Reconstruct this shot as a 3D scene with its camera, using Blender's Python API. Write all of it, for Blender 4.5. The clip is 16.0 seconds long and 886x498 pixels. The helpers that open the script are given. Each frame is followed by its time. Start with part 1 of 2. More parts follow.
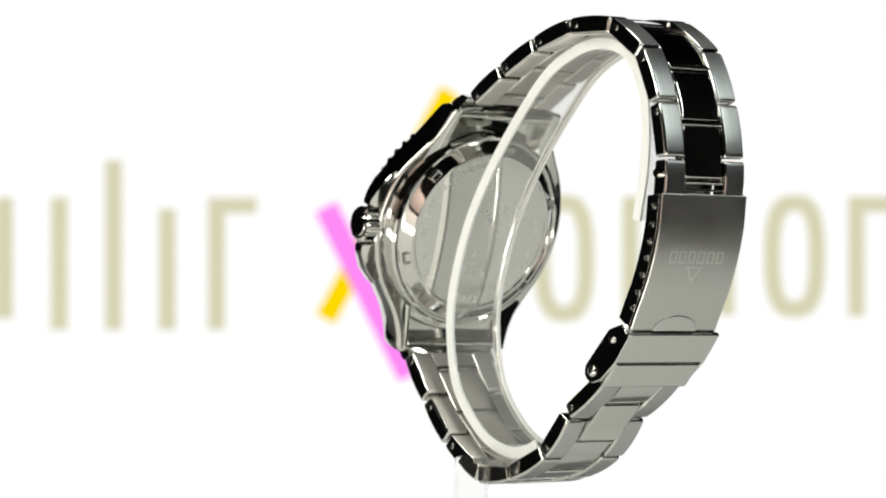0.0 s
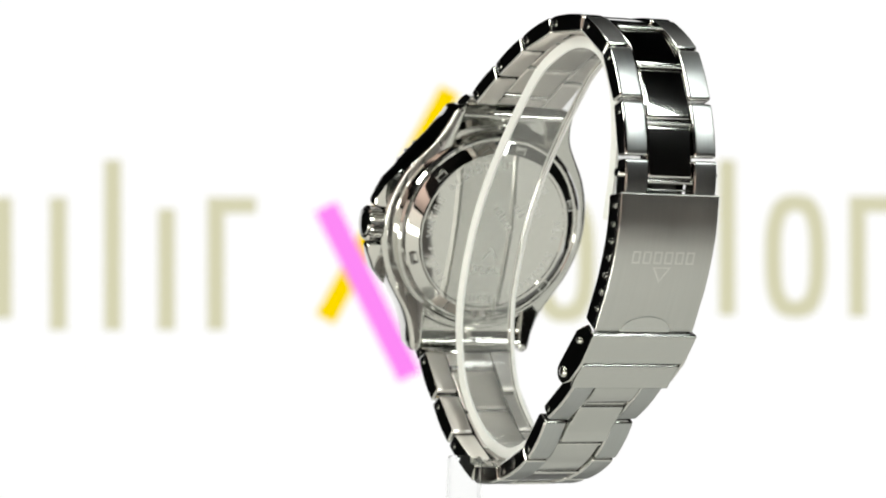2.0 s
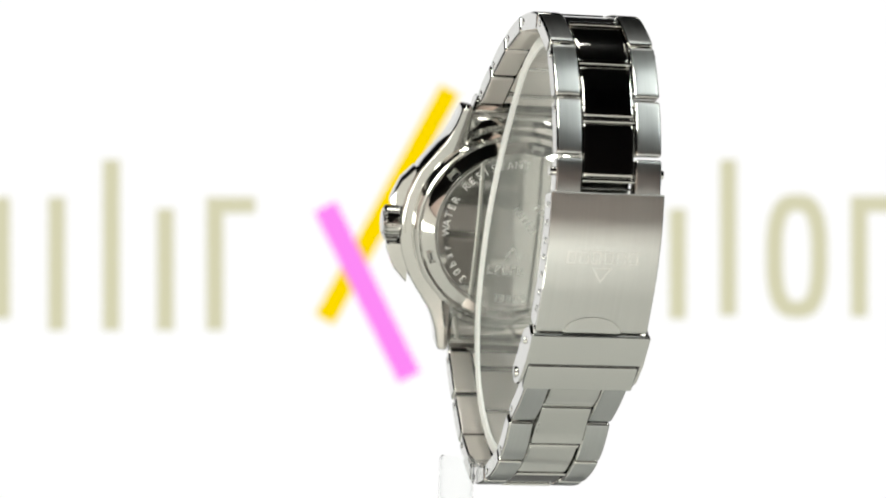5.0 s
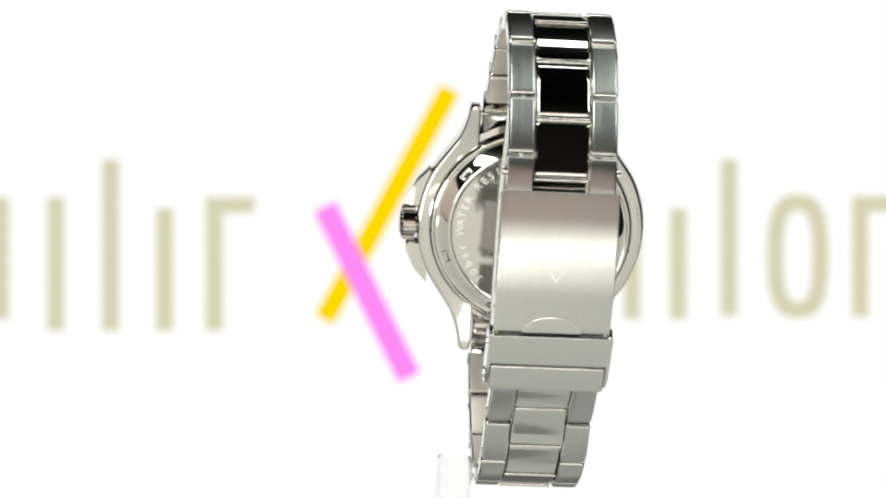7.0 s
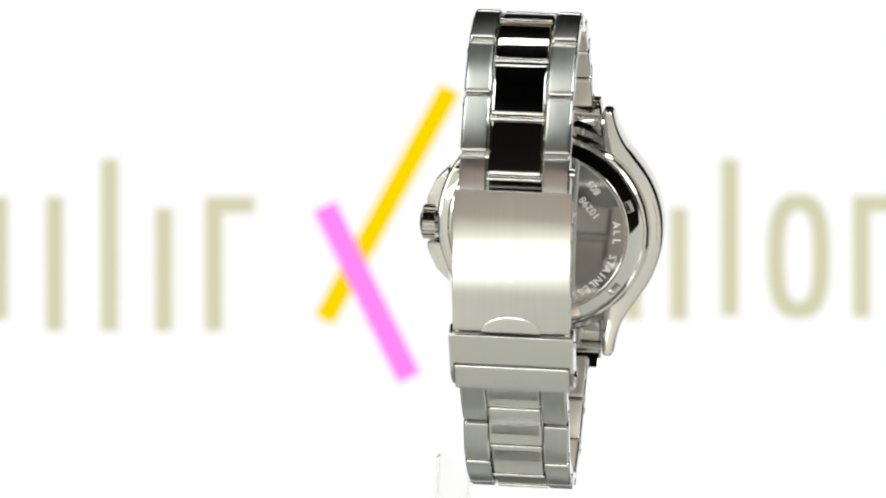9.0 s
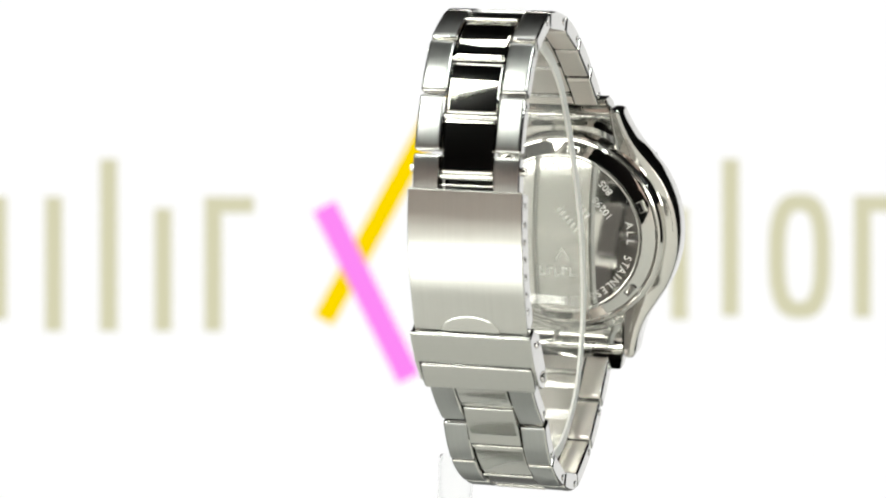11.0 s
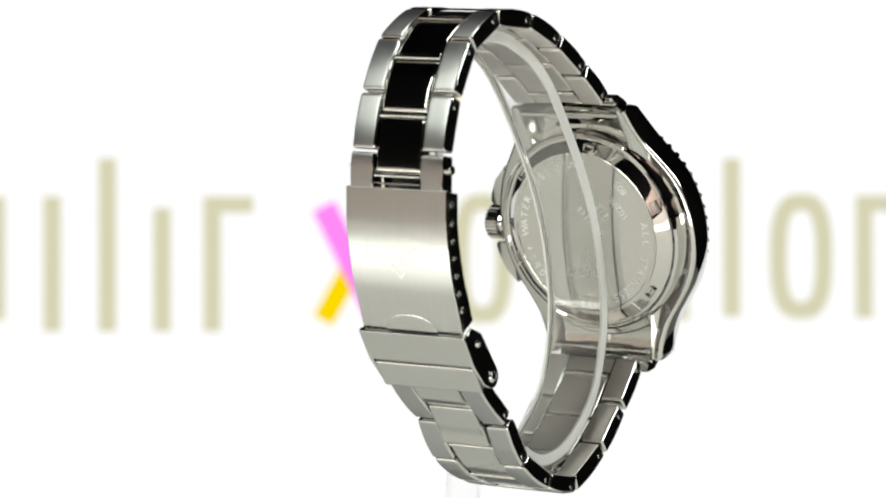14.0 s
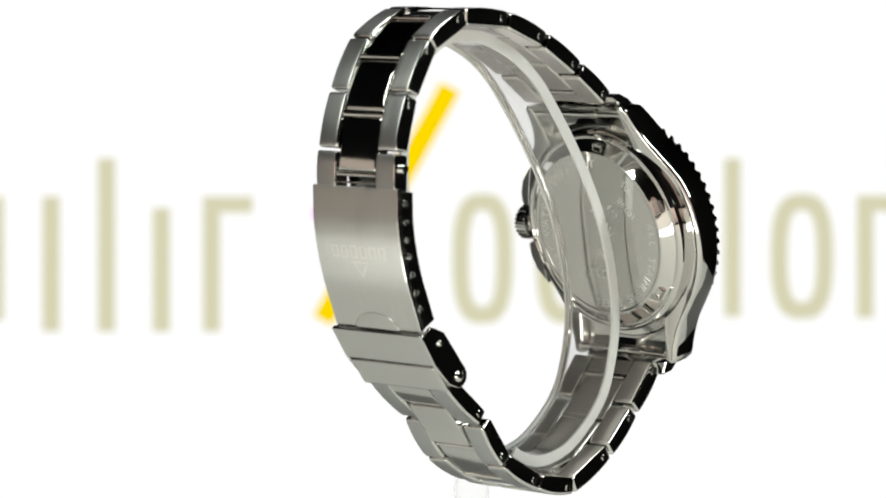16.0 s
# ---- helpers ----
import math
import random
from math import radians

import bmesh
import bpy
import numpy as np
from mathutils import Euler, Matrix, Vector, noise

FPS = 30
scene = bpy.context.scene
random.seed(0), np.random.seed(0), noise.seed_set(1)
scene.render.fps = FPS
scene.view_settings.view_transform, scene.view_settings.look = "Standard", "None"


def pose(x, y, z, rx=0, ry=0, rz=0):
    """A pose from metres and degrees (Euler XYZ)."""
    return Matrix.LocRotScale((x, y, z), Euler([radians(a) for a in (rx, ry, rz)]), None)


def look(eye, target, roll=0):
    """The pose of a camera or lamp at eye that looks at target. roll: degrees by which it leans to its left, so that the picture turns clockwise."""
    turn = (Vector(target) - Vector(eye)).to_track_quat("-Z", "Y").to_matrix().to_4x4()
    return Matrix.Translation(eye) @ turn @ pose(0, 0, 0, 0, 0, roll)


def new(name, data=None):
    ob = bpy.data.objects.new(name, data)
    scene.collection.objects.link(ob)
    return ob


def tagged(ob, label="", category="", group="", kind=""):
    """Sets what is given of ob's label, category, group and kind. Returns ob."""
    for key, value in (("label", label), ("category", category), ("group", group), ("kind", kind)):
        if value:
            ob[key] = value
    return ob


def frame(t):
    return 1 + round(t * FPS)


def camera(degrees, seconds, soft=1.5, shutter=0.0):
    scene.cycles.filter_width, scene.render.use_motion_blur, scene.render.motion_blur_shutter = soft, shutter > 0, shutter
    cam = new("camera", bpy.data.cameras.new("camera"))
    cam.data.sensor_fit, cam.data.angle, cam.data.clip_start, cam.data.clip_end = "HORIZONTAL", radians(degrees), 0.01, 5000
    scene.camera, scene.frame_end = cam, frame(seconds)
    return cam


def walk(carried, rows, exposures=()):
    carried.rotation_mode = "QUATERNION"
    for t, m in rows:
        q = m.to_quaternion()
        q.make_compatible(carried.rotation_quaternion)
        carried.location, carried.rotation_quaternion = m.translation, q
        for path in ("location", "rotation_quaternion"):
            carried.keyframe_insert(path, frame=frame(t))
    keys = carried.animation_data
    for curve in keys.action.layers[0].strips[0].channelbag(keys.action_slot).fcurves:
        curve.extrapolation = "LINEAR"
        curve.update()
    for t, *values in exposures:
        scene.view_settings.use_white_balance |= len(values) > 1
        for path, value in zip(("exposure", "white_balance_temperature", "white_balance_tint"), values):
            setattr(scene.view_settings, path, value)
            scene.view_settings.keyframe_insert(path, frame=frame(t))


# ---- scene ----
cam = camera(14.49, 16.0, 1.9)
LOOK_AXIS = Vector((math.cos(0.03503), 0, math.sin(0.03503)))


def eye_at(dist):
    return LOOK_AXIS * dist + Vector((0, -0.01673, 0))


def view(dist):
    e = eye_at(dist)
    return look(e, e - LOOK_AXIS, 0.848)


walk(cam, [(0.0, view(0.6571)), (4.0, view(0.6516)), (8.0, view(0.6462)), (12.0, view(0.6407)), (16.0, view(0.6353))])
cam.data.dof.use_dof = True
cam.data.dof.focus_distance = 0.632
cam.data.dof.aperture_fstop = 23.0

# ---- light ----
world = bpy.data.worlds.new("studio")
scene.world = world
world.use_nodes = True
world.node_tree.nodes["Background"].inputs[0].default_value = (0.9, 0.95, 1.0, 1)
world.node_tree.nodes["Background"].inputs[1].default_value = 0.02


def softbox(name, eye, target, size, power, colour, spread=180):
    lamp = bpy.data.lights.new(name, "AREA")
    lamp.shape, lamp.size, lamp.size_y = "RECTANGLE", size[0], size[1]
    lamp.energy, lamp.color = power, colour
    ob = new(name, lamp)
    lamp.spread = radians(spread)
    ob.matrix_world = look(eye, target)
    return ob


softbox("softbox_left", (0.455, -0.382, 0.40), (0.10, -0.05, -0.06), (0.10, 0.34), 3.0, (0.99, 1.0, 0.90))
softbox("softbox_right", (0.305, 0.502, 0.37), (0.08, 0.05, -0.06), (0.08, 0.34), 2.0, (0.95, 1.0, 0.95))
softbox("softbox_top", (0.03, 0.0, 0.62), (0.03, 0.0, -0.16), (0.09, 0.36), 1.15, (1.0, 0.985, 0.92))
# Added pinkish lamp, turned away from the watch, only to brighten board_front.
softbox("board_lamp", (0.74, 0.0, 0.40), (0.95, 0.0, 0.08), (0.40, 0.16), 5.2, (1.0, 0.82, 0.73))
# Helper lamp close below the view, added for the white band on the clasp.
softbox("clasp_band_lamp", (0.115, -0.054, -0.058), (0.043, -0.018, -0.003), (0.24, 0.014), 0.042, (0.99, 1.0, 0.92), 120)


# ---- materials ----
def material(name):
    m = bpy.data.materials.new(name)
    m.use_nodes = True
    nt = m.node_tree
    return m, nt, nt.nodes["Principled BSDF"]


def node(nt, kind, **values):
    n = nt.nodes.new(kind)
    for k, v in values.items():
        n.inputs[k].default_value = v
    return n


def steel(name, colour, rough, spread, stretch, bump, grain=900.0, brushed=0.0, vary=1.0):
    """Steel; stretch scales the grain in the thing's own x, y, z."""
    m, nt, b = material(name)
    b.inputs["Metallic"].default_value = 1.0
    tc = nt.nodes.new("ShaderNodeTexCoord")
    mp = nt.nodes.new("ShaderNodeMapping")
    mp.inputs["Scale"].default_value = stretch
    nt.links.new(tc.outputs["Object"], mp.inputs["Vector"])
    fine = node(nt, "ShaderNodeTexNoise", Scale=grain, Detail=3.0, Roughness=0.6)
    nt.links.new(mp.outputs[0], fine.inputs["Vector"])
    smear = node(nt, "ShaderNodeTexNoise", Scale=160.0, Detail=4.0, Roughness=0.65)
    nt.links.new(tc.outputs["Object"], smear.inputs["Vector"])
    mix = nt.nodes.new("ShaderNodeMath")
    mix.operation = "MULTIPLY"
    nt.links.new(fine.outputs["Fac"], mix.inputs[0])
    nt.links.new(smear.outputs["Fac"], mix.inputs[1])
    rr = nt.nodes.new("ShaderNodeMapRange")
    rr.inputs["From Min"].default_value, rr.inputs["From Max"].default_value = 0.12, 0.42
    rr.inputs["To Min"].default_value, rr.inputs["To Max"].default_value = rough - spread, rough + spread
    nt.links.new(mix.outputs[0], rr.inputs["Value"])
    nt.links.new(rr.outputs[0], b.inputs["Roughness"])
    ramp = nt.nodes.new("ShaderNodeMix")
    ramp.data_type = "RGBA"
    ramp.inputs[6].default_value = (*[c * (1 - 0.12 * vary) for c in colour], 1)
    ramp.inputs[7].default_value = (*[min(1, c * (1 + 0.08 * vary)) for c in colour], 1)
    nt.links.new(fine.outputs["Fac"], ramp.inputs[0])
    nt.links.new(ramp.outputs[2], b.inputs["Base Color"])
    bp = node(nt, "ShaderNodeBump", Strength=bump, Distance=0.00004)
    nt.links.new(fine.outputs["Fac"], bp.inputs["Height"])
    nt.links.new(bp.outputs[0], b.inputs["Normal"])
    if brushed:
        across = nt.nodes.new("ShaderNodeCombineXYZ")
        across.inputs[1].default_value = 1.0
        turn = nt.nodes.new("ShaderNodeVectorTransform")
        turn.vector_type, turn.convert_from, turn.convert_to = "VECTOR", "OBJECT", "WORLD"
        nt.links.new(across.outputs[0], turn.inputs[0])
        nt.links.new(turn.outputs[0], b.inputs["Tangent"])
        b.inputs["Anisotropic"].default_value = brushed
    return m


STEEL = (0.64, 0.637, 0.613)
POLISHED = steel("polished_steel", STEEL, 0.055, 0.012, (1, 1, 1), 0.012, vary=0.4)
BRUSHED = steel("brushed_steel", (0.515, 0.52, 0.505), 0.39, 0.06, (0.06, 3.4, 0.06), 0.2, brushed=0.7, vary=0.75)
LINK = steel("brushed_link_steel", (0.455, 0.47, 0.47), 0.35, 0.06, (0.06, 3.2, 0.06), 0.28, brushed=0.7, vary=1.0)
SATIN = steel("satin_steel", (0.55, 0.555, 0.54), 0.19, 0.02, (1, 1, 1), 0.012, vary=0.25)
GLOSSY = steel("glossy_steel", (0.52, 0.525, 0.51), 0.12, 0.02, (1, 1, 1), 0.01, vary=0.25)
# Same steel made paler and warmer: light inside the bracelet put into the colour.
INSIDE = steel("lightened_inner_steel", (0.85, 0.81, 0.775), 0.36, 0.02, (1, 1, 1), 0.0, vary=0.2)
ETCHED = steel("etched_steel", (0.72, 0.72, 0.70), 0.50, 0.05, (1, 1, 1), 0.2)
ENGRAVED = steel("engraved_steel", (0.95, 0.95, 0.93), 0.45, 0.05, (1, 1, 1), 0.3)


def plain(name, colour, rough, bump=0.0, scale=40.0):
    m, nt, b = material(name)
    n = node(nt, "ShaderNodeTexNoise", Scale=scale, Detail=5.0)
    mx = nt.nodes.new("ShaderNodeMix")
    mx.data_type = "RGBA"
    mx.inputs[6].default_value = (*[c * 0.93 for c in colour], 1)
    mx.inputs[7].default_value = (*colour, 1)
    nt.links.new(n.outputs["Fac"], mx.inputs[0])
    nt.links.new(mx.outputs[2], b.inputs["Base Color"])
    b.inputs["Roughness"].default_value = rough
    if bump:
        bp = node(nt, "ShaderNodeBump", Strength=bump, Distance=0.001)
        nt.links.new(n.outputs["Fac"], bp.inputs["Height"])
        nt.links.new(bp.outputs[0], b.inputs["Normal"])
    return m


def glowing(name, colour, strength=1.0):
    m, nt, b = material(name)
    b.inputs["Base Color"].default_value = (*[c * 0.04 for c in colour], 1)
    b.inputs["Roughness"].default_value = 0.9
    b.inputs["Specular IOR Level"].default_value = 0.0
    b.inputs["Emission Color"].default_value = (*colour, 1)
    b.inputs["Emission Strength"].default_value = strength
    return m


def acrylic(name, haze=0.0, rough=0.12, ior=1.49):
    """Clear plastic; haze is the share of white scatter mixed in to lighten it."""
    m, nt, b = material(name)
    b.inputs["Base Color"].default_value = (0.99, 0.995, 0.99, 1)
    b.inputs["Transmission Weight"].default_value = 1.0
    b.inputs["IOR"].default_value = ior
    n = node(nt, "ShaderNodeTexNoise", Scale=300.0, Detail=4.0)
    rr = nt.nodes.new("ShaderNodeMapRange")
    rr.inputs["To Min"].default_value, rr.inputs["To Max"].default_value = rough * 0.17, rough
    nt.links.new(n.outputs["Fac"], rr.inputs["Value"])
    nt.links.new(rr.outputs[0], b.inputs["Roughness"])
    if haze:
        white = node(nt, "ShaderNodeBsdfDiffuse", Color=(0.92, 0.93, 0.9, 1))
        deep = node(nt, "ShaderNodeBsdfTranslucent", Color=(0.92, 0.93, 0.9, 1))
        both = node(nt, "ShaderNodeMixShader", Fac=0.5)
        mixed = node(nt, "ShaderNodeMixShader", Fac=haze)
        nt.links.new(white.outputs[0], both.inputs[1])
        nt.links.new(deep.outputs[0], both.inputs[2])
        nt.links.new(b.outputs[0], mixed.inputs[1])
        nt.links.new(both.outputs[0], mixed.inputs[2])
        nt.links.new(mixed.outputs[0], nt.nodes["Material Output"].inputs["Surface"])
    return m


ACRYLIC = acrylic("clear_acrylic")
CLEAR = acrylic("polished_clear_acrylic", 0.0, 0.01, 1.2)
MILKY = acrylic("hazy_clear_acrylic", 0.14, 0.08)
REFLECTOR = plain("white_reflector", (0.90, 0.90, 0.86), 0.6, 0.05)
GREY_TOP = plain("grey_table", (0.2, 0.2, 0.195), 0.7)
ROOM = plain("dark_room", (0.03, 0.03, 0.032), 0.9)
# The backdrop's brightness is its own emission; no lamp lights it.
PAPER = glowing("glowing_white_backdrop", (1.0, 1.0, 0.995), 0.99)
FROSTED = plain("frosted_acrylic_edge", (0.91, 0.92, 0.90), 0.45, 0.1, 600.0)
BOARD = plain("warm_reflector_board", (0.86, 0.735, 0.675), 0.8)
# Stroke colours are emitted by the strokes themselves, with nothing shining through them.
BEIGE = glowing("glowing_beige", (0.70, 0.68, 0.47), 0.95)
YELLOW = glowing("glowing_yellow", (1.0, 0.70, 0.0), 0.97)
PINK = glowing("glowing_pink", (1.0, 0.26, 0.93), 0.97)


# ---- building ----
def part(name, bm, mat, parent, label="", smooth=15, second=None, where=None, third=None):
    """One mesh object under parent; the bmesh is in millimetres. where() gives a face's material: 0 the first, 1 the second, 2 the third."""
    bmesh.ops.recalc_face_normals(bm, faces=bm.faces)
    if name in ("pin", "link_bar", "spring_bar", "prong", "adjustment_hole"):
        smooth = 50
    if second:
        bm.normal_update()
        for f in bm.faces:
            f.material_index = int(where(f))
    for v in bm.verts:
        v.co *= 0.001
    me = bpy.data.meshes.new(name)
    loops = None
    if smooth:
        bm.normal_update()
        for f in bm.faces:
            f.smooth = True
        if smooth == 15:                                 # rounded edges, flat faces
            size = {f: f.calc_area() for f in bm.faces}
            loops = []
            for f in bm.faces:
                for v in f.verts:
                    n = Vector()
                    for g in v.link_faces:
                        if g.normal.dot(f.normal) > 0.6:
                            n += g.normal * size[g]
                    loops.append(n.normalized())
        else:
            for e in bm.edges:
                e.smooth = len(e.link_faces) == 2 and e.calc_face_angle(0) < radians(smooth)
    bm.to_mesh(me)
    bm.free()
    if loops:
        me.normals_split_custom_set(loops)
    me.materials.append(mat)
    if second:
        me.materials.append(second)
    if third:
        me.materials.append(third)
    ob = new(name, me)
    ob.parent = parent
    return tagged(ob, label) if label else ob


def thing(name, label, category, group="", kind=""):
    return tagged(new(name), label, category, group, kind)


def prism(points, y0, y1, bevel=0.0, bm=None, cuts=1):
    """The outline (x, z) drawn out from y0 to y1."""
    bm = bm or bmesh.new()
    a = [bm.verts.new((x, y0, z)) for x, z in points]
    b = [bm.verts.new((x, y1, z)) for x, z in points]
    n = len(points)
    faces = [bm.faces.new(a), bm.faces.new(b[::-1])]
    for i in range(n):
        faces.append(bm.faces.new((a[i], b[i], b[(i + 1) % n], a[(i + 1) % n])))
    if bevel:
        bmesh.ops.recalc_face_normals(bm, faces=faces)
        edges = [e for e in {e for f in faces for e in f.edges} if e.calc_face_angle(0) > radians(35)]
        bmesh.ops.bevel(bm, geom=edges, offset=bevel, segments=3, profile=0.5, affect="EDGES", clamp_overlap=True)
    return bm


def rod(bm, a, b, r, n=12):
    a, b = Vector(a), Vector(b)
    m = Matrix.Translation((a + b) / 2) @ (b - a).to_track_quat("Z", "Y").to_matrix().to_4x4()
    bmesh.ops.create_cone(bm, cap_ends=True, segments=n, radius1=r, radius2=r, depth=(b - a).length, matrix=m)
    return bm


def loft(bm, rings, close=True):
    loops = [[bm.verts.new(p) for p in ring] for ring in rings]
    n = len(rings[0])
    for p, q in zip(loops, loops[1:]):
        for i in range(n):
            bm.faces.new((p[i], p[(i + 1) % n], q[(i + 1) % n], q[i]))
    if close:
        bm.faces.new(loops[0][::-1])
        bm.faces.new(loops[-1])
    return bm


CENTRE = Vector((10.0, 0.0))


class Line:
    """A way along the bracelet's outer face, in the (x, z) plane."""

    def __init__(self, pts):
        self.p = [Vector(q) for q in pts]
        self.s = [0.0]
        for a, b in zip(self.p, self.p[1:]):
            self.s.append(self.s[-1] + (b - a).length)

    def at(self, s, curved=True):
        i = 0
        while i < len(self.p) - 2 and s > self.s[i + 1]:
            i += 1
        k = (s - self.s[i]) / (self.s[i + 1] - self.s[i])
        p1, p2 = self.p[i], self.p[i + 1]
        if not curved:
            return p1.lerp(p2, k)
        p0 = self.p[i - 1] if i else p1 * 2 - p2
        p3 = self.p[i + 2] if i + 2 < len(self.p) else p2 * 2 - p1
        return 0.5 * ((2 * p1) + (p2 - p0) * k + (2 * p0 - 5 * p1 + 4 * p2 - p3) * k * k + (3 * p1 - p0 - 3 * p2 + p3) * k ** 3)

    def inward(self, s):
        d = self.at(s + 0.05) - self.at(s - 0.05)
        n = Vector((-d.y, d.x)).normalized()
        return n if n.dot(CENTRE - self.at(s)) > 0 else -n

    def plate(self, s0, s1, lift, thick, n=5, taper=0.0, bulge=0.0):
        """A closed outline that follows the way from s0 to s1."""
        ss = [s0 + (s1 - s0) * i / n for i in range(n + 1)]
        out = [self.at(s) - self.inward(s) * (lift + bulge * math.sin(math.pi * i / n) ** 0.8) for i, s in enumerate(ss)]
        back = [self.at(s) + self.inward(s) * (thick - lift) for s in reversed([s0 + taper] + ss[1:-1] + [s1 - taper])]
        return [tuple(p) for p in out + back]


# ---- the studio ----
def studio():
    b = bmesh.new()
    bmesh.ops.create_grid(b, x_segments=1, y_segments=1, size=1, matrix=Matrix.Translation((150, -120, -160)) @ Matrix.Diagonal((600, 490, 1, 1)))
    r = bmesh.ops.extrude_face_region(b, geom=b.faces[:])
    bmesh.ops.translate(b, vec=(0, 0, -25), verts=[v for v in r["geom"] if isinstance(v, bmesh.types.BMVert)])
    tagged(part("table_top", b, GREY_TOP, None, smooth=0), "plain matt grey studio table", "table", kind="structure")
    # Unseen card, added so that downward-facing steel reflects white.
    b = bmesh.new()
    bmesh.ops.create_cube(b, size=2, matrix=Matrix.Translation((320, -120, -159)) @ Matrix.Diagonal((430, 490, 1, 1)))
    tagged(part("reflector_card", b, REFLECTOR, None, smooth=0), "plain matt white card added out of view on the grey table for reflections", "card", kind="structure")
    for name, at, size in (("wall_back", (-1500, 0, 500), (25, 1500, 1500)), ("wall_front", (1900, 0, 500), (25, 1500, 1500)),
                           ("wall_left", (200, -1525, 500), (1725, 25, 1500)), ("wall_right", (200, 1525, 500), (1725, 25, 1500)),
                           ("ceiling", (200, 0, 2025), (1750, 1550, 25)), ("floor", (200, 0, -1025), (1750, 1550, 25))):
        b = bmesh.new()
        bmesh.ops.create_cube(b, size=2, matrix=Matrix.Translation(at) @ Matrix.Diagonal((*size, 1)))
        tagged(part(name, b, ROOM, None, smooth=0), "unlit dark studio room surface", name.split("_")[0], kind="structure")
    # Two unseen boards, added to put warm reflections into the clasp.
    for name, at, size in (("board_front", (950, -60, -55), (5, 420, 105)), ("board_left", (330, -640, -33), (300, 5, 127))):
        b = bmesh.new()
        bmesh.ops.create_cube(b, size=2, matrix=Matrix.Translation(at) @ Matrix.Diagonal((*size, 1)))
        tagged(part(name, b, BOARD, None, smooth=0), "plain warm white board added out of view for reflections", "board", kind="structure")


BACK = 1.041                       # how far the backdrop stands from the first eye
STEP = BACK / 6168                 # metres on the backdrop for a unit of its drawing


def backdrop():
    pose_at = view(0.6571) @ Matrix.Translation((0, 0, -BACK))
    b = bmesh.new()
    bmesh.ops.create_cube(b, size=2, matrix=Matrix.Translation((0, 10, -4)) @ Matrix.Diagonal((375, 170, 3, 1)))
    ob = tagged(part("backdrop", b, PAPER, None, smooth=0), "blank white backdrop that glows evenly by itself", "backdrop", kind="structure")
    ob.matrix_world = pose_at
    sign = thing("backdrop_sign", "beige strokes with a yellow and pink cross on white backdrop", "sign")
    sign.matrix_world = pose_at

    def flat(name, pts, mat, z=0.0, label="", inner=None):
        b = bmesh.new()
        to = lambda q, h: Vector(((q[0] - 784) * STEP * 1000, (441 - q[1]) * STEP * 1000, h))
        if inner:
            rings = [[to(q, z) for q in pts], [to(q, z + 0.6) for q in pts], [to(q, z + 0.6) for q in inner], [to(q, z) for q in inner]]
            loft(b, rings + [rings[0]], close=False)
            bmesh.ops.remove_doubles(b, verts=b.verts, dist=0.001)
        else:
            loft(b, [[to(q, z) for q in pts], [to(q, z + 0.6) for q in pts]])
        part(name, b, mat, sign, label, smooth=0)

    def bar(x0, y0, x1, y1):
        x0, x1, y0, y1 = x0 - 2, x1 + 2, y0 - 2, y1 + 2
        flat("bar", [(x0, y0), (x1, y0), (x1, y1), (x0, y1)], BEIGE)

    def oval(x0, y0, x1, y1, w=29):
        def ring(d):
            a, c = (x1 - x0) / 2 - d, (y1 - y0) / 2 - d
            e = 2.8
            return [((x0 + x1) / 2 + a * math.copysign(abs(math.cos(q)) ** (2 / e), math.cos(q)),
                     (y0 + y1) / 2 + c * math.copysign(abs(math.sin(q)) ** (2 / e), math.sin(q))) for q in [2 * math.pi * (i + 0.5) / 48 for i in range(48)]]
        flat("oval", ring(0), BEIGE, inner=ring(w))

    for box in ((-6, 352, 21, 562), (92, 352, 118, 582), (188, 286, 214, 582), (283, 372, 309, 582), (370, 352, 396, 582), (398, 352, 452, 376),
                (1103, 350, 1128, 562), (1184, 372, 1209, 562), (1273, 286, 1298, 556), (1503, 350, 1528, 558), (1530, 350, 1590, 374)):
        bar(*box)
    for box in ((800, 345, 905, 570), (945, 345, 1052, 570), (1352, 345, 1460, 562)):
        oval(*box)
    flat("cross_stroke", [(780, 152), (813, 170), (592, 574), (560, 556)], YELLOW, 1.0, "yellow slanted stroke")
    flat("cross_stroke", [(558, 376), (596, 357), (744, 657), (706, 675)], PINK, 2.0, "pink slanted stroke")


studio()
backdrop()

# ---- the wristwatch, in millimetres, clasp towards +x ----
watch = thing("wristwatch", "stainless steel diver's wristwatch with closed link bracelet on a clear stand", "wristwatch")
TOP = Line([(-9.1, 29.1), (-0.6, 34.5), (8.9, 39.5), (19.2, 42.9), (31.0, 43.1), (39.9, 37.8), (44.75, 28.3), (47.15, 18.0), (46.85, 10.0)])
LOW = Line([(33.5, -22.5), (23.3, -30.2), (17.0, -38.0), (7.3, -42.6), (-2.6, -43.8), (-12.8, -37.7), (-19.75, -30.2), (-26.0, -21.8)])
HALF, INNER = 9.5, 4.75
THICK = 3.0


def side_face(f, inward):
    d = inward.dot(Vector((f.normal.x, f.normal.z)))
    if abs(f.normal.y) > 0.3 or -0.85 < d < 0.6:
        return 1
    return 2 if d > 0 else 0


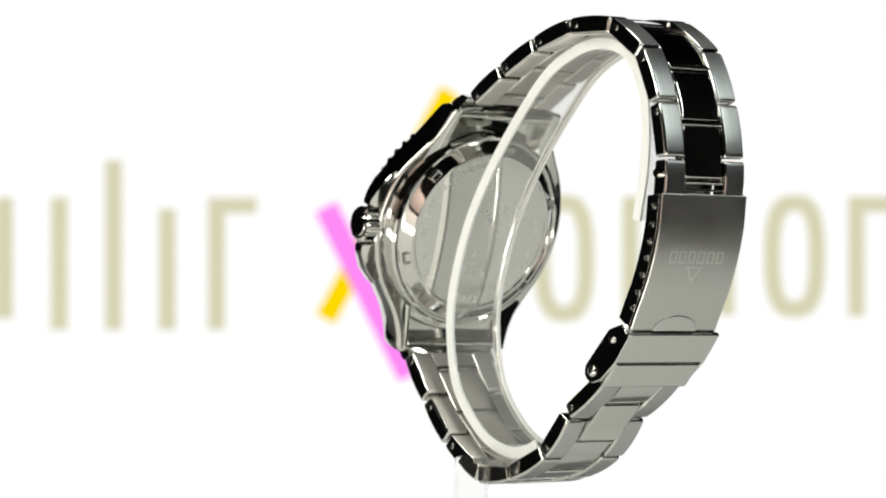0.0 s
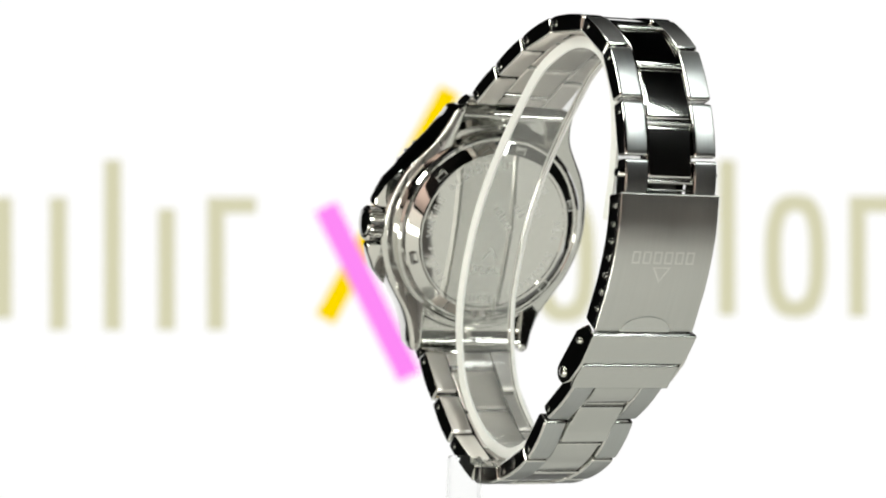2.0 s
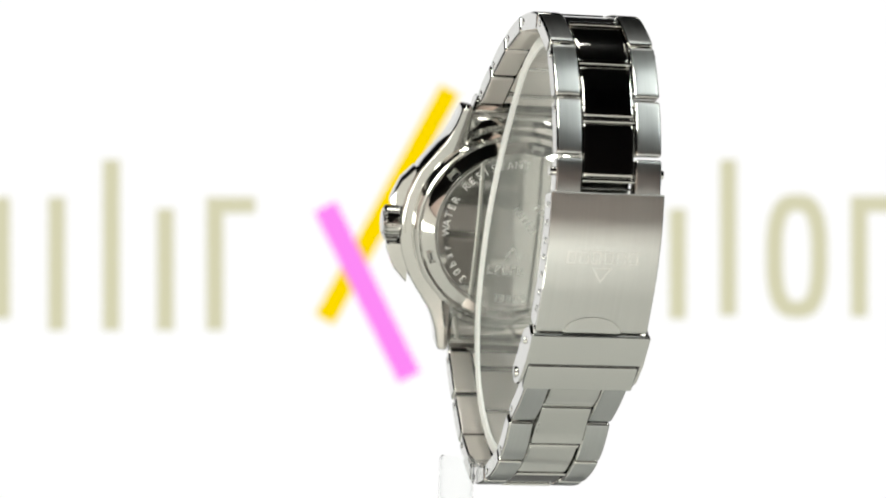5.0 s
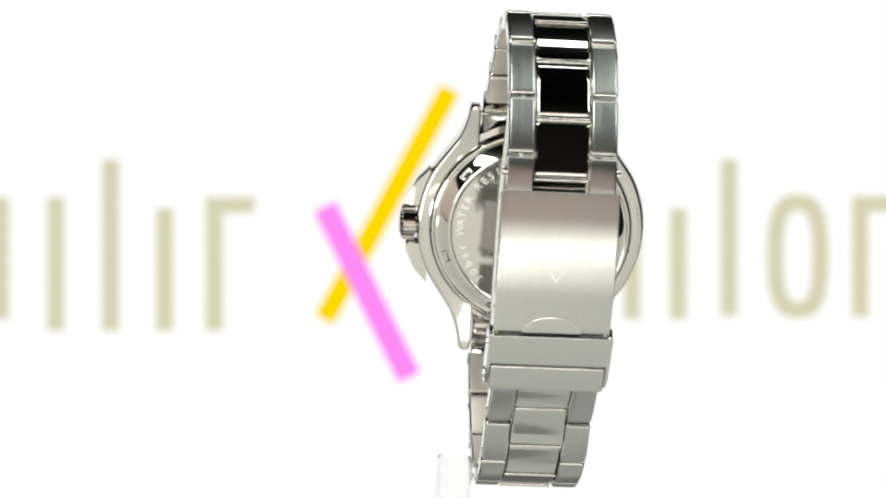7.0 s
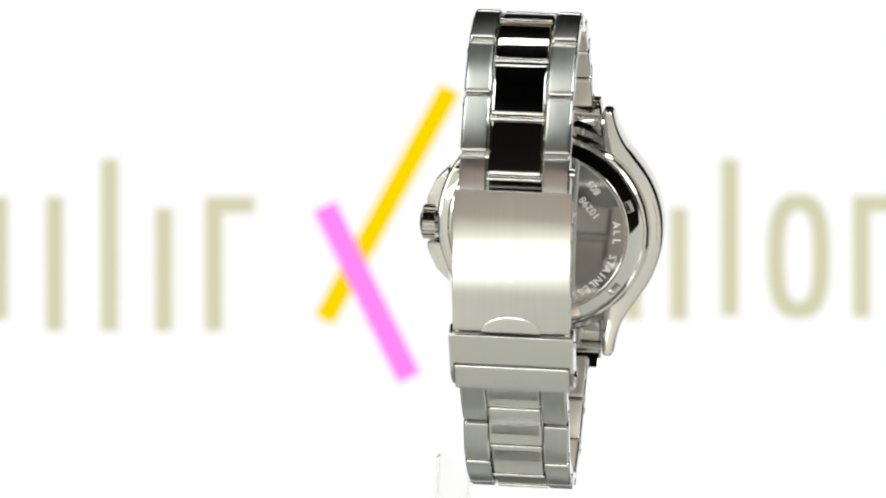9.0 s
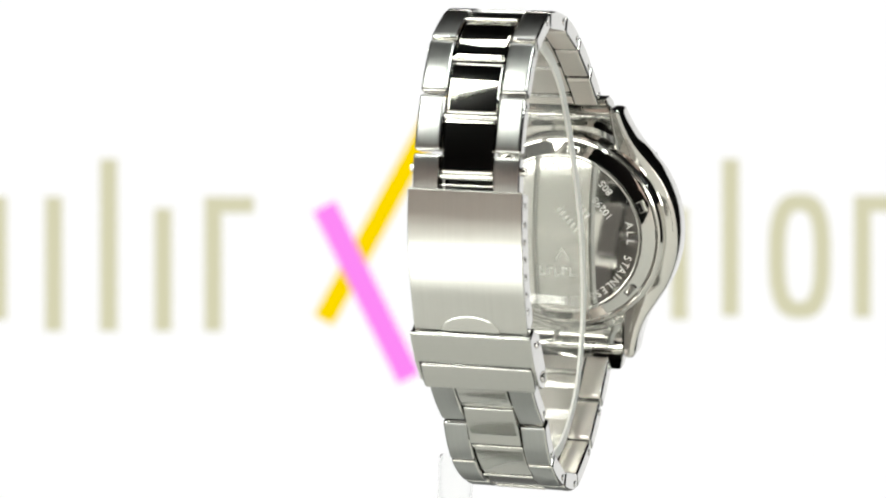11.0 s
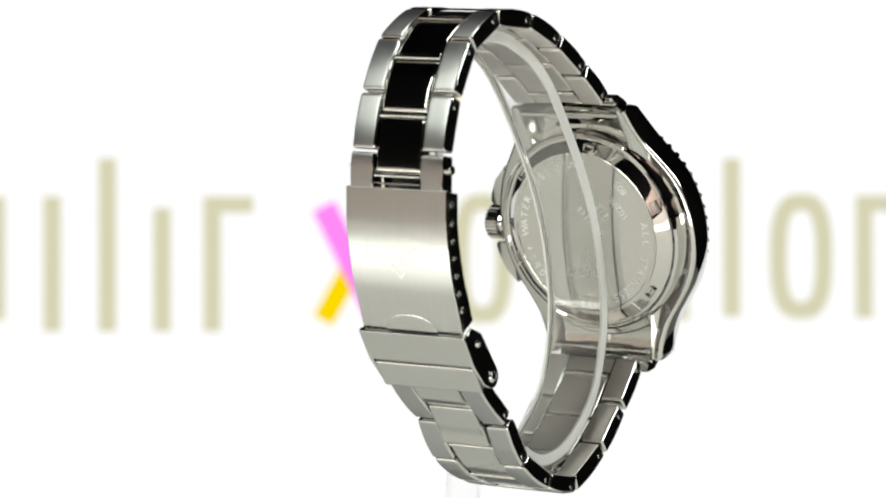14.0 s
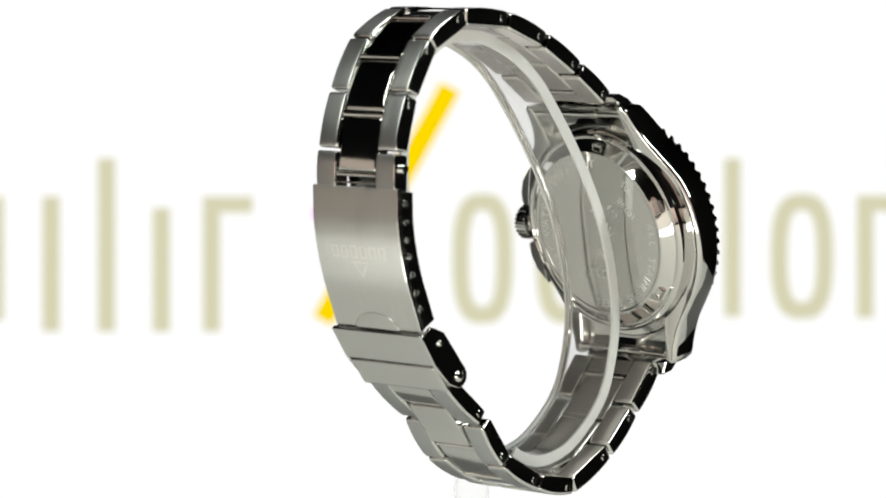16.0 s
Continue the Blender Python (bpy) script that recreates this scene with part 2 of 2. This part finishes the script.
def bracelet(line, ends, pin_at, shift, centre, text, bulge, dome, last):
    """Side links in pairs, the staggered centre links, pins and bars along one half of the bracelet."""
    n = len(line.p) - 1
    for i in range(n):
        s0, s1 = line.s[i], line.s[i + 1]
        for side in (-1, 1):
            y0, y1 = sorted((side * (INNER + 0.06), side * HALF))
            flat = Line([line.p[i], line.p[i + 1]])
            link = part("side_link", prism(flat.plate(0.26, s1 - s0 - 0.26, 0.0, THICK, 10, 0.35, bulge), y0, y1, 0.6), LINK, watch,
                        second=POLISHED, third=INSIDE, where=lambda f: side_face(f, flat.inward(1.0)))
            if ends[i]:
                s = s1 - 1.9 if pin_at > 0 else s0 + 1.9
                p = line.at(s) + line.inward(s) * 1.5
                b = rod(bmesh.new(), (p.x, side * (HALF - 0.6), p.y), (p.x, side * (HALF + 0.15), p.y), 0.62)
                part("pin", b, SATIN, link, "small round steel pin end")
    marks = [0.3] + [line.s[i] + shift * (line.s[i + 1] - line.s[i]) for i in range(n)] + ([line.s[-1] - 0.2] if last else [])
    if not last:
        marks[-1] += 1.0
    for s0, s1 in zip(marks, marks[1:]):
        if s1 - s0 < 1.2:
            continue
        part("centre_link", prism(Line([line.at(s0, False), line.at(s1, False)]).plate(0.42, (line.at(s1, False) - line.at(s0, False)).length - 0.42, 0.0, 2.7, 12, 0.2, dome if last or s1 < marks[-1] else 0.14), -INNER + 0.06, INNER - 0.06, 0.5 if last else 0.6), centre, watch, text,
             second=INSIDE, where=lambda f: line.inward(0.5 * (s0 + s1)).dot(Vector((f.normal.x, f.normal.z))) > 0.6)
    for s in (marks[1:-1] if last else marks[1:]):
        p = line.at(s) + line.inward(s) * 0.55
        part("link_bar", rod(bmesh.new(), (p.x, -INNER + 0.1, p.y), (p.x, INNER - 0.1, p.y), 0.42), POLISHED, watch)
        p = line.at(s) + line.inward(s) * 2.62
        part("link_bar", rod(bmesh.new(), (p.x, -INNER + 0.1, p.y), (p.x, INNER - 0.1, p.y), 0.4), POLISHED, watch)


bracelet(TOP, [1] * 7 + [0], -1, 0.38, POLISHED, "mirror-polished centre link", 0.38, 0.6, False)
bracelet(LOW, [1] * 7, 1, 0.58, GLOSSY, "glossy steel centre link", 0.5, 0.42, True)

# clasp
COVER = Line([(47.3, 11.7), (47.1, 8.8), (46.9, 6.2), (46.4, 3.3), (45.7, 0.5), (44.8, -2.4), (43.7, -5.4), (42.3, -8.4), (40.2, -13.0)])
GUARD = Line([(41.0, -13.7), (36.9, -19.0)])
FLAP = Line([(36.5, -19.1), (32.7, -23.6)])


def clasp():
    n = COVER.s[-1]
    cover = part("clasp_cover", prism(COVER.plate(0, n, 0.05, 0.95, 24), -10.25, 10.25, 0.22), BRUSHED, watch, "brushed curved clasp cover plate", second=POLISHED, where=lambda f: abs(f.normal.y) > 0.7)
    for side in (-1, 1):
        y0, y1 = sorted((side * 9.3, side * 10.2))
        wall = part("clasp_side", prism(COVER.plate(0.15, n, -0.7, 3.3, 24, 0.6), y0, y1, 0.2), POLISHED, watch, "polished clasp side with adjustment holes")
        for x, z in ((45.0, 9.4), (44.65, 6.2), (44.2, 3.1), (43.55, 0.15), (42.6, -2.9), (41.55, -6.0), (40.3, -8.9)):
            b = bmesh.new()
            ring = lambda r, y: [(x + r * math.cos(a), y, z + r * math.sin(a)) for a in [i * math.pi / 6 for i in range(12)]]
            loft(b, [ring(0.62, side * 10.18), ring(0.60, side * 10.32), ring(0.36, side * 10.32), ring(0.33, side * 10.22)])
            part("adjustment_hole", b, SATIN, wall, "small bright rimmed hole")
    part("cover_step", prism([(39.9, -12.5), (38.9, -14.9), (37.6, -14.4), (38.6, -12.0)], -9.25, 9.25, 0.1), BRUSHED, watch)
    # inner folding blades
    part("folding_blade", prism(COVER.plate(1.0, n - 1.0, -3.4, 0.9, 16), -6.8, 6.8, 0.2), SATIN, watch, "thin steel folding blade")
    # thumbnail lip
    b = bmesh.new()
    k = 20
    rings = []
    for j, (f, lift) in enumerate(((1.0, -0.2), (1.0, 0.18), (0.9, 0.26), (0.0, 0.22))):
        ring = []
        for i in range(k + 1):
            a = math.pi * i / k
            s = n - 0.1 - 2.9 * f * math.sin(a)
            p = COVER.at(s) - COVER.inward(min(s, n - 0.2)) * lift
            ring.append((p.x, 5.2 * (f if f else 0.001) * math.cos(a), p.y))
        rings.append(ring)
    loft(b, rings, close=False)
    part("thumbnail_lip", b, SATIN, cover, "pressed half-round opening lip")
    # safety guard
    guard = part("safety_guard", prism(GUARD.plate(0, GUARD.s[-1], 0, 1.0, 3), -10.85, 10.85, 0.28), SATIN, watch, "satin fold-over safety guard")
    part("guard_flap", prism(FLAP.plate(0, FLAP.s[-1], 0.3, 1.4, 3), -10.15, 10.15, 0.55), SATIN, guard)
    for side in (-1, 1):
        y0, y1 = sorted((side * 10.2, side * 10.86))
        out = [(40.5, -14.2), (37.0, -18.9), (33.2, -22.2)]
        c = Vector((30.9, -20.75))
        arc = [(c.x + 2.1 * math.cos(a), c.y + 2.1 * math.sin(a)) for a in [radians(q) for q in range(-60, -230, -20)]]
        part("guard_side", prism(out + arc + [(35.0, -13.0), (38.4, -11.9)], y0, y1, 0.15), POLISHED, guard)
        for x, z, r in ((30.9, -20.75, 1.05), (36.2, -14.8, 0.62)):
            b = bmesh.new()
            ring = lambda q, y: [(x + q * math.cos(a), y, z + q * math.sin(a)) for a in [i * math.pi / 8 for i in range(16)]]
            loft(b, [ring(r, side * 10.8), ring(r, side * 11.0), ring(r * 0.75, side * 11.25), ring(r * 0.3, side * 11.3)])
            part("pin", b, POLISHED, guard, "domed steel pivot pin")
    # tongue on the link under the guard
    part("tongue_plate", prism(LOW.plate(LOW.s[1] - 0.9, LOW.s[1] + 4.4, 0.95, 1.3, 8), -4.75, 4.75, 0.3), SATIN, watch, "plain satin tongue plate")
    # gap between the last links and the cover: plate added for its shade, and bars
    part("gap_plate", prism([(44.6, 14.2), (43.4, 10.8), (42.2, 10.8), (43.2, 14.2)], -4.6, 4.6, 0.1), POLISHED, watch, "small steel plate added in the shaded gap above the cover")
    part("link_bar", rod(bmesh.new(), (46.0, -4.65, 12.4), (46.0, 4.65, 12.4), 0.22), POLISHED, watch)
    p = Vector((45.4, 15.2))
    for side in (-1, 1):
        part("pin", rod(bmesh.new(), (p.x, side * 8.8, p.y), (p.x, side * 10.3, p.y), 0.75), POLISHED, watch, "spring bar end")


def marking():
    """The maker's mark on the cover, as plain hollow boxes and a triangle."""
    def patch(name, outer, inner):
        def ring(pts, lift):
            out = []
            for s, y in pts:
                p = COVER.at(s) - COVER.inward(s) * (0.05 + lift)
                out.append((p.x, y, p.y))
            return out
        b = bmesh.new()
        rings = [ring(outer, -0.08), ring(outer, 0.025), ring(inner, 0.025), ring(inner, -0.08)]
        loft(b, rings, close=False)
        part(name, b, ETCHED, watch, "faint engraved mark", smooth=0)
    s0, s1, w = 10.3, 12.6, 0.3
    for i in range(6):
        y = -6.5 + i * 2.25
        patch("engraved_bar", ((s0, y), (s0, y + 1.65), (s1, y + 1.65), (s1, y)),
              ((s0 + w, y + w), (s0 + w, y + 1.65 - w), (s1 - w, y + 1.65 - w), (s1 - w, y + w)))
    t = s1 + 0.6
    patch("engraved_triangle", ((t, -1.9), (t, 1.9), (t + 3.0, 0.0)), ((t + 0.25, -1.4), (t + 0.25, 1.4), (t + 2.4, 0.0)))


clasp()
marking()

# case: a towards the wrist, b across, c up along the case
TILT = radians(15.5)
MID = Vector((-19.0, 1.1, 3.6))
YAW = radians(3.0)
N = Vector((math.cos(TILT) * math.cos(YAW), -math.cos(TILT) * math.sin(YAW), -math.sin(TILT)))
UP = Vector((math.sin(TILT) * math.cos(YAW), -math.sin(TILT) * math.sin(YAW), math.cos(TILT)))
ACROSS = Vector((math.sin(YAW), math.cos(YAW), 0))


def cw(a, b, c):
    return MID + N * a + ACROSS * b + UP * c


def lathe(profile, n=96, bm=None):
    """profile: (radius, a)."""
    bm = bm or bmesh.new()
    rings = [[cw(a, r * math.cos(2 * math.pi * i / n), r * math.sin(2 * math.pi * i / n)) for i in range(n)] for r, a in profile]
    return loft(bm, rings)


def letters(bm, text, size, place):
    """Flat raised letters; place(u, v) gives the point for a spot on the line of writing."""
    cu = bpy.data.curves.new("writing", "FONT")
    cu.body, cu.size, cu.extrude = text, size, 0.03
    cu.align_x, cu.align_y = "CENTER", "CENTER"
    ob = new("writing", cu)
    bpy.context.view_layer.update()
    me = bpy.data.meshes.new_from_object(ob.evaluated_get(bpy.context.evaluated_depsgraph_get()))
    bpy.data.objects.remove(ob)
    start = len(bm.verts)
    vs = [bm.verts.new(place(v.co.x, v.co.y, v.co.z)) for v in me.vertices]
    for f in me.polygons:
        try:
            bm.faces.new([vs[i] for i in f.vertices])
        except ValueError:
            pass
    bpy.data.meshes.remove(me)


CROWN_C = -0.6


def case():
    part("case_body", lathe([(17.0, -0.6), (20.7, -0.9), (21.0, -1.2), (21.0, -5.9), (20.7, -6.2), (17.0, -6.3)]), POLISHED, watch, "round polished steel case middle", smooth=35)
    # the two sides, each one piece from lug to lug: c, inner and outer half width, back and front
    plan = ((-24.9, 10.9, 12.3, 0.5, -3.4), (-24.3, 10.6, 12.7, 0.9, -4.4), (-21.0, 10.5, 13.3, 0.4, -5.3), (-17.5, 10.5, 14.6, -0.2, -5.9), (-14.0, 10.5, 16.9, -0.7, -6.2),
            (-10.0, 11.0, 19.4, -0.9, -6.3), (-5.0, 12.0, 21.2, -0.95, -6.2), (0.0, 12.0, 21.75, -0.95, -6.2), (5.0, 12.0, 21.2, -0.95, -6.2), (10.0, 11.0, 19.4, -0.6, -6.2),
            (14.0, 10.5, 16.8, 0.2, -5.7), (17.5, 10.5, 14.5, 1.3, -4.7), (21.0, 10.5, 13.2, 2.7, -3.1), (24.2, 10.6, 12.6, 4.0, -0.9), (24.7, 10.9, 12.2, 3.9, 0.3))
    for sb in (-1, 1):
        rings = []
        for i in range(len(plan) - 1):
            p0, p1, p2, p3 = (np.array(plan[max(0, min(len(plan) - 1, k))]) for k in (i - 1, i, i + 1, i + 2))
            inner_run = 0 < i < len(plan) - 2
            for k in np.linspace(0, 1, 5)[:(None if i == len(plan) - 2 else -1)]:
                q = p1 + (p2 - p1) * k
                if inner_run:
                    q = 0.5 * (2 * p1 + (p2 - p0) * k + (2 * p0 - 5 * p1 + 4 * p2 - p3) * k * k + (3 * p1 - p0 - 3 * p2 + p3) * k ** 3)
                c, b0, b1, a0, a1 = (float(v) for v in q)
                rings.append([cw(a, sb * y, c) for a, y in ((a0, b0 + 0.3), (a0, b1 - 0.8), (a0 - 0.12, b1 - 0.4), (a0 - 0.4, b1 - 0.12), (a0 - 0.8, b1),
                                                            (a1 + 0.5, b1), (a1 + 0.15, b1 - 0.15), (a1, b1 - 0.5), (a1, b0 + 0.3), (a1 + 0.3, b0), (a0 - 0.3, b0))])
        part("case_side", loft(bmesh.new(), rings), POLISHED, watch, "polished case side running out into two lugs", smooth=35)
    for sc in (-1, 1):
        rings = []
        for y, c0, c1, a0, a1 in ((-19.5, 3.4, 11.5, -1.3, -4.9), (-21.9, 3.5, 9.0, -1.4, -4.8), (-23.1, 3.6, 6.6, -1.7, -4.6), (-23.7, 3.9, 5.2, -2.0, -4.2)):
            e = 0.3
            rings.append([cw(a, y, CROWN_C + sc * c) for a, c in ((a0, c0 + e), (a0, c1 - e), (a0 - e, c1), (a1 + e, c1), (a1, c1 - e), (a1, c0 + e), (a1 + e, c0), (a0 - e, c0))])
        part("crown_guard", loft(bmesh.new(), rings), POLISHED, watch, smooth=35)

    # bezel with a toothed edge
    b = bmesh.new()
    n = 240
    def tooth(i, r0, r1):
        return r0 if i % 4 < 2 else r1
    rings = []
    for r0, r1, a in ((20.4, 20.4, -6.0), (20.6, 20.6, -6.35), (20.6, 21.15, -6.4), (20.5, 21.15, -7.2), (20.1, 20.6, -7.6), (18.5, 18.5, -8.2)):
        rings.append([cw(a, tooth(i, r0, r1) * math.cos(2 * math.pi * i / n), tooth(i, r0, r1) * math.sin(2 * math.pi * i / n)) for i in range(n)])
    loft(b, rings)
    part("bezel", b, POLISHED, watch, "toothed rotating bezel", smooth=30)
    part("crystal", lathe([(18.3, -8.1), (18.0, -8.8), (17.0, -9.1)]), POLISHED, watch)

    # crown, fluted
    b = bmesh.new()
    n = 96
    rings = []
    for r0, r1, y in ((2.0, 2.0, -21.40), (2.2, 2.2, -22.10), (3.0, 3.35, -22.00), (3.05, 3.4, -24.30), (2.7, 2.9, -24.70), (2.3, 2.3, -24.75), (2.1, 2.1, -24.95), (1.2, 1.2, -25.10)):
        rings.append([cw(-3.0 + (r0 if i % 4 < 2 else r1) * math.cos(2 * math.pi * i / n), y, CROWN_C + (r0 if i % 4 < 2 else r1) * math.sin(2 * math.pi * i / n)) for i in range(n)])
    loft(b, rings)
    part("crown", b, POLISHED, watch, "fluted winding crown", smooth=30)

    # screwed back
    back = part("case_back", lathe([(19.5, -1.2), (19.3, 0.9), (18.9, 1.4), (18.5, 1.45), (18.3, 1.2), (17.9, 1.2), (17.6, 1.35), (15.8, 2.75), (15.3, 2.8), (15.1, 2.75), (15.0, 2.58), (8.0, 2.6), (0.5, 2.6)]),
                POLISHED, watch, "mirror-polished screwed case back with engraving", smooth=25)
    for i in range(6):
        q = radians(20 + 60 * i)
        b = bmesh.new()
        def at(u, v, h):
            r = 16.7 + v
            return cw(h, r * math.cos(q) - u * math.sin(q), r * math.sin(q) + u * math.cos(q))
        ring = lambda w, l, h: [at(u, v, h) for u, v in ((-w, -l), (w, -l), (w, l), (-w, l))]
        loft(b, [ring(1.15, 0.7, 1.4), ring(1.15, 0.7, 2.5), ring(0.9, 0.5, 2.5), ring(0.85, 0.45, 2.0)])
        part("wrench_slot", b, SATIN, back, "small square wrench slot")

    # writing: seen from behind the case, b runs to the right and c up
    b = bmesh.new()

    def on_arc(text, size, radius, start, step):
        for i, ch in enumerate(text):
            if ch == " ":
                continue
            q = radians(start - step * i)
            letters(b, ch, size, lambda x, y, z: cw(2.6 + z, (radius + y) * math.cos(q) + x * math.sin(q), (radius + y) * math.sin(q) - x * math.cos(q)))
    on_arc("30bar", 2.1, 13.4, 226, 7.6)
    on_arc("WATER RESISTANT", 2.1, 13.4, 181, 6.8)
    on_arc("ALL", 2.1, 13.4, 9, 7.0)
    on_arc("STAINLESS STEEL", 2.1, 13.4, -19, 5.9)

    def on_line(text, size, b0, c0, angle):
        q = radians(angle)
        letters(b, text, size, lambda x, y, z: cw(2.6 + z, b0 + x * math.cos(q) - y * math.sin(q), c0 + x * math.sin(q) + y * math.cos(q)))
    on_line("10298", 2.0, 8.2, 5.2, 130)
    on_line("805", 2.0, 9.0, 9.2, 130)

    def stroke(b0, c0, length, wide, angle):
        q = radians(angle)
        ring = lambda h: [cw(h, b0 + x * math.cos(q) - y * math.sin(q), c0 + x * math.sin(q) + y * math.cos(q)) for x, y in ((-length, -wide), (length, -wide), (length, wide), (-length, wide))]
        loft(b, [ring(2.55), ring(2.63)])
    for k in range(7):
        stroke(3.6 - 1.0 * k * 0.64, 0.2 + 1.0 * k * 0.77, 0.2, 0.6, 130)
    for k in range(3):
        stroke(5.2 - k * 0.7, 3.6 + k * 0.84, 0.2, 0.6, 130)
    for k in range(5):
        stroke(-4.6 + 1.5 * k, -7.6, 0.16, 0.9, 0)
        stroke(-4.1 + 1.5 * k, -7.0 if k % 2 else -8.3, 0.5, 0.16, 0)
    stroke(-0.8, -4.2, 1.3, 0.14, 60)
    stroke(0.6, -4.2, 1.3, 0.14, 120)
    part("engraving", b, ENGRAVED, back, "pale engraved lettering", smooth=0)

    # end links and spring bars between the lugs
    for sc in (-1, 1):
        b = bmesh.new()
        rings = []
        drop = 0.0 if sc > 0 else -2.4
        for c, a0, a1 in ((18.2, -1.2, -4.6), (20.5, -0.8 + 0.3 * drop, -4.0), (23.0, 0.8 + 0.8 * drop, -2.6 + 0.6 * drop), (25.5, 3.0 + drop, -0.5 + drop), (26.8, 4.4 + drop, 1.4 + drop)):
            e = 0.4
            rings.append([cw(a, y, sc * c) for a, y in ((a0, -10.2 + e), (a0, 10.2 - e), (a0 - e, 10.2), (a1 + e, 10.2), (a1, 10.2 - e), (a1, -10.2 + e), (a1 + e, -10.2), (a0 - e, -10.2))])
        loft(b, rings)
        part("end_link", b, POLISHED, watch, "curved solid end link between the lugs", smooth=35)
        b = bmesh.new()
        rod(b, cw(2.7 + drop, -10.5, sc * 23.2), cw(2.7 + drop, 10.5, sc * 23.2), 0.65)
        rod(b, cw(2.7 + drop, -4.6, sc * 23.2), cw(2.7 + drop, 4.6, sc * 23.2), 0.95)
        part("spring_bar", b, POLISHED, watch, "thin steel spring bar")


case()

# ---- the clear stand ----
STRIP = Line([(37.2, 6.6), (38.6, 15.8), (38.4, 25.0), (36.4, 32.0), (32.0, 37.2), (25.0, 39.0), (17.5, 37.6), (8.9, 33.0), (-0.4, 23.2), (-8.7, 11.9), (-13.9, 1.5),
              (-17.1, -11.1), (-16.2, -21.6), (-13.0, -28.9), (-5.5, -35.8), (2.2, -38.3), (7.5, -37.6), (10.5, -36.2)])
stand = thing("watch_stand", "clear acrylic open ring stand inside the bracelet", "display stand")


def strip(y_of, thick, lift, n=90):
    """A band along the stand's ring; y_of gives its two borders."""
    rings = []
    for i in range(n + 1):
        s = STRIP.s[-1] * i / n
        p, q = STRIP.at(s) - STRIP.inward(s) * lift, STRIP.at(s) + STRIP.inward(s) * (thick - lift)
        y0, y1 = y_of(i / n)
        rings.append([(p.x, y0, p.y), (p.x, y1, p.y), (q.x, y1, q.y), (q.x, y0, q.y)])
    return loft(bmesh.new(), rings)


def near_side(k):
    return -6.8 + 0.9 * min(1.0, k / 0.4)


def far_side(k):
    return 2.5 + 3.4 * min(1.0, k / 0.4)


part("ring_strip", strip(lambda k: (near_side(k) + 0.5, far_side(k) - 0.5), 0.8, 0.0), MILKY, stand, "clear bent acrylic strip")
part("strip_edge", strip(lambda k: (near_side(k), near_side(k) + 0.48), 2.0, 0.5), FROSTED, stand, "pale frosted cut edge")
part("strip_edge", strip(lambda k: (far_side(k) - 0.48, far_side(k)), 2.0, 0.5), FROSTED, stand, "pale frosted cut edge")


def post():
    """The arm under the ring's lower end, and the post that stands beside the bracelet on a round base."""
    b = prism([(-3.2, -40.3), (6.2, -40.3), (6.2, -39.5), (-3.2, -39.5)], -10.0, 6.0, 0.3)
    part("arm_plate", b, MILKY, stand, "clear flat arm under the strip")
    b = bmesh.new()
    turns = [2 * math.pi * i / 32 for i in range(32)]
    loft(b, [[(0.5 + r * math.cos(q), -13.1 + r * math.sin(q), z) for q in turns]
             for r, z in ((3.3, -155.2), (3.3, -60.0), (3.3, -39.4), (3.2, -39.0), (2.95, -38.7), (3.15, -39.4), (3.15, -60.0), (3.15, -155.2))], close=False)
    part("post", b, CLEAR, stand, "clear thin-walled acrylic post", smooth=40)
    b = bmesh.new()
    loft(b, [[(0.5 + r * math.cos(q), -13.1 + r * math.sin(q), z) for q in [2 * math.pi * i / 48 for i in range(48)]]
             for r, z in ((29.4, -157.9), (30.0, -157.3), (30.0, -155.8), (29.4, -155.2))])
    part("base_plate", b, ACRYLIC, stand, "clear round base", smooth=40)


post()


def motions():
    turn = [(0.0, 38.63), (3.5, 21.69), (7.0, 3.91), (9.0, -6.23), (12.5, -24.32), (14.5, -35.03), (16.0, -43.20)]
    rows = [(t, pose(0, 0, 0, -1.462, 0.014, a)) for t, a in turn]
    walk(watch, rows)
    walk(stand, rows)


motions()
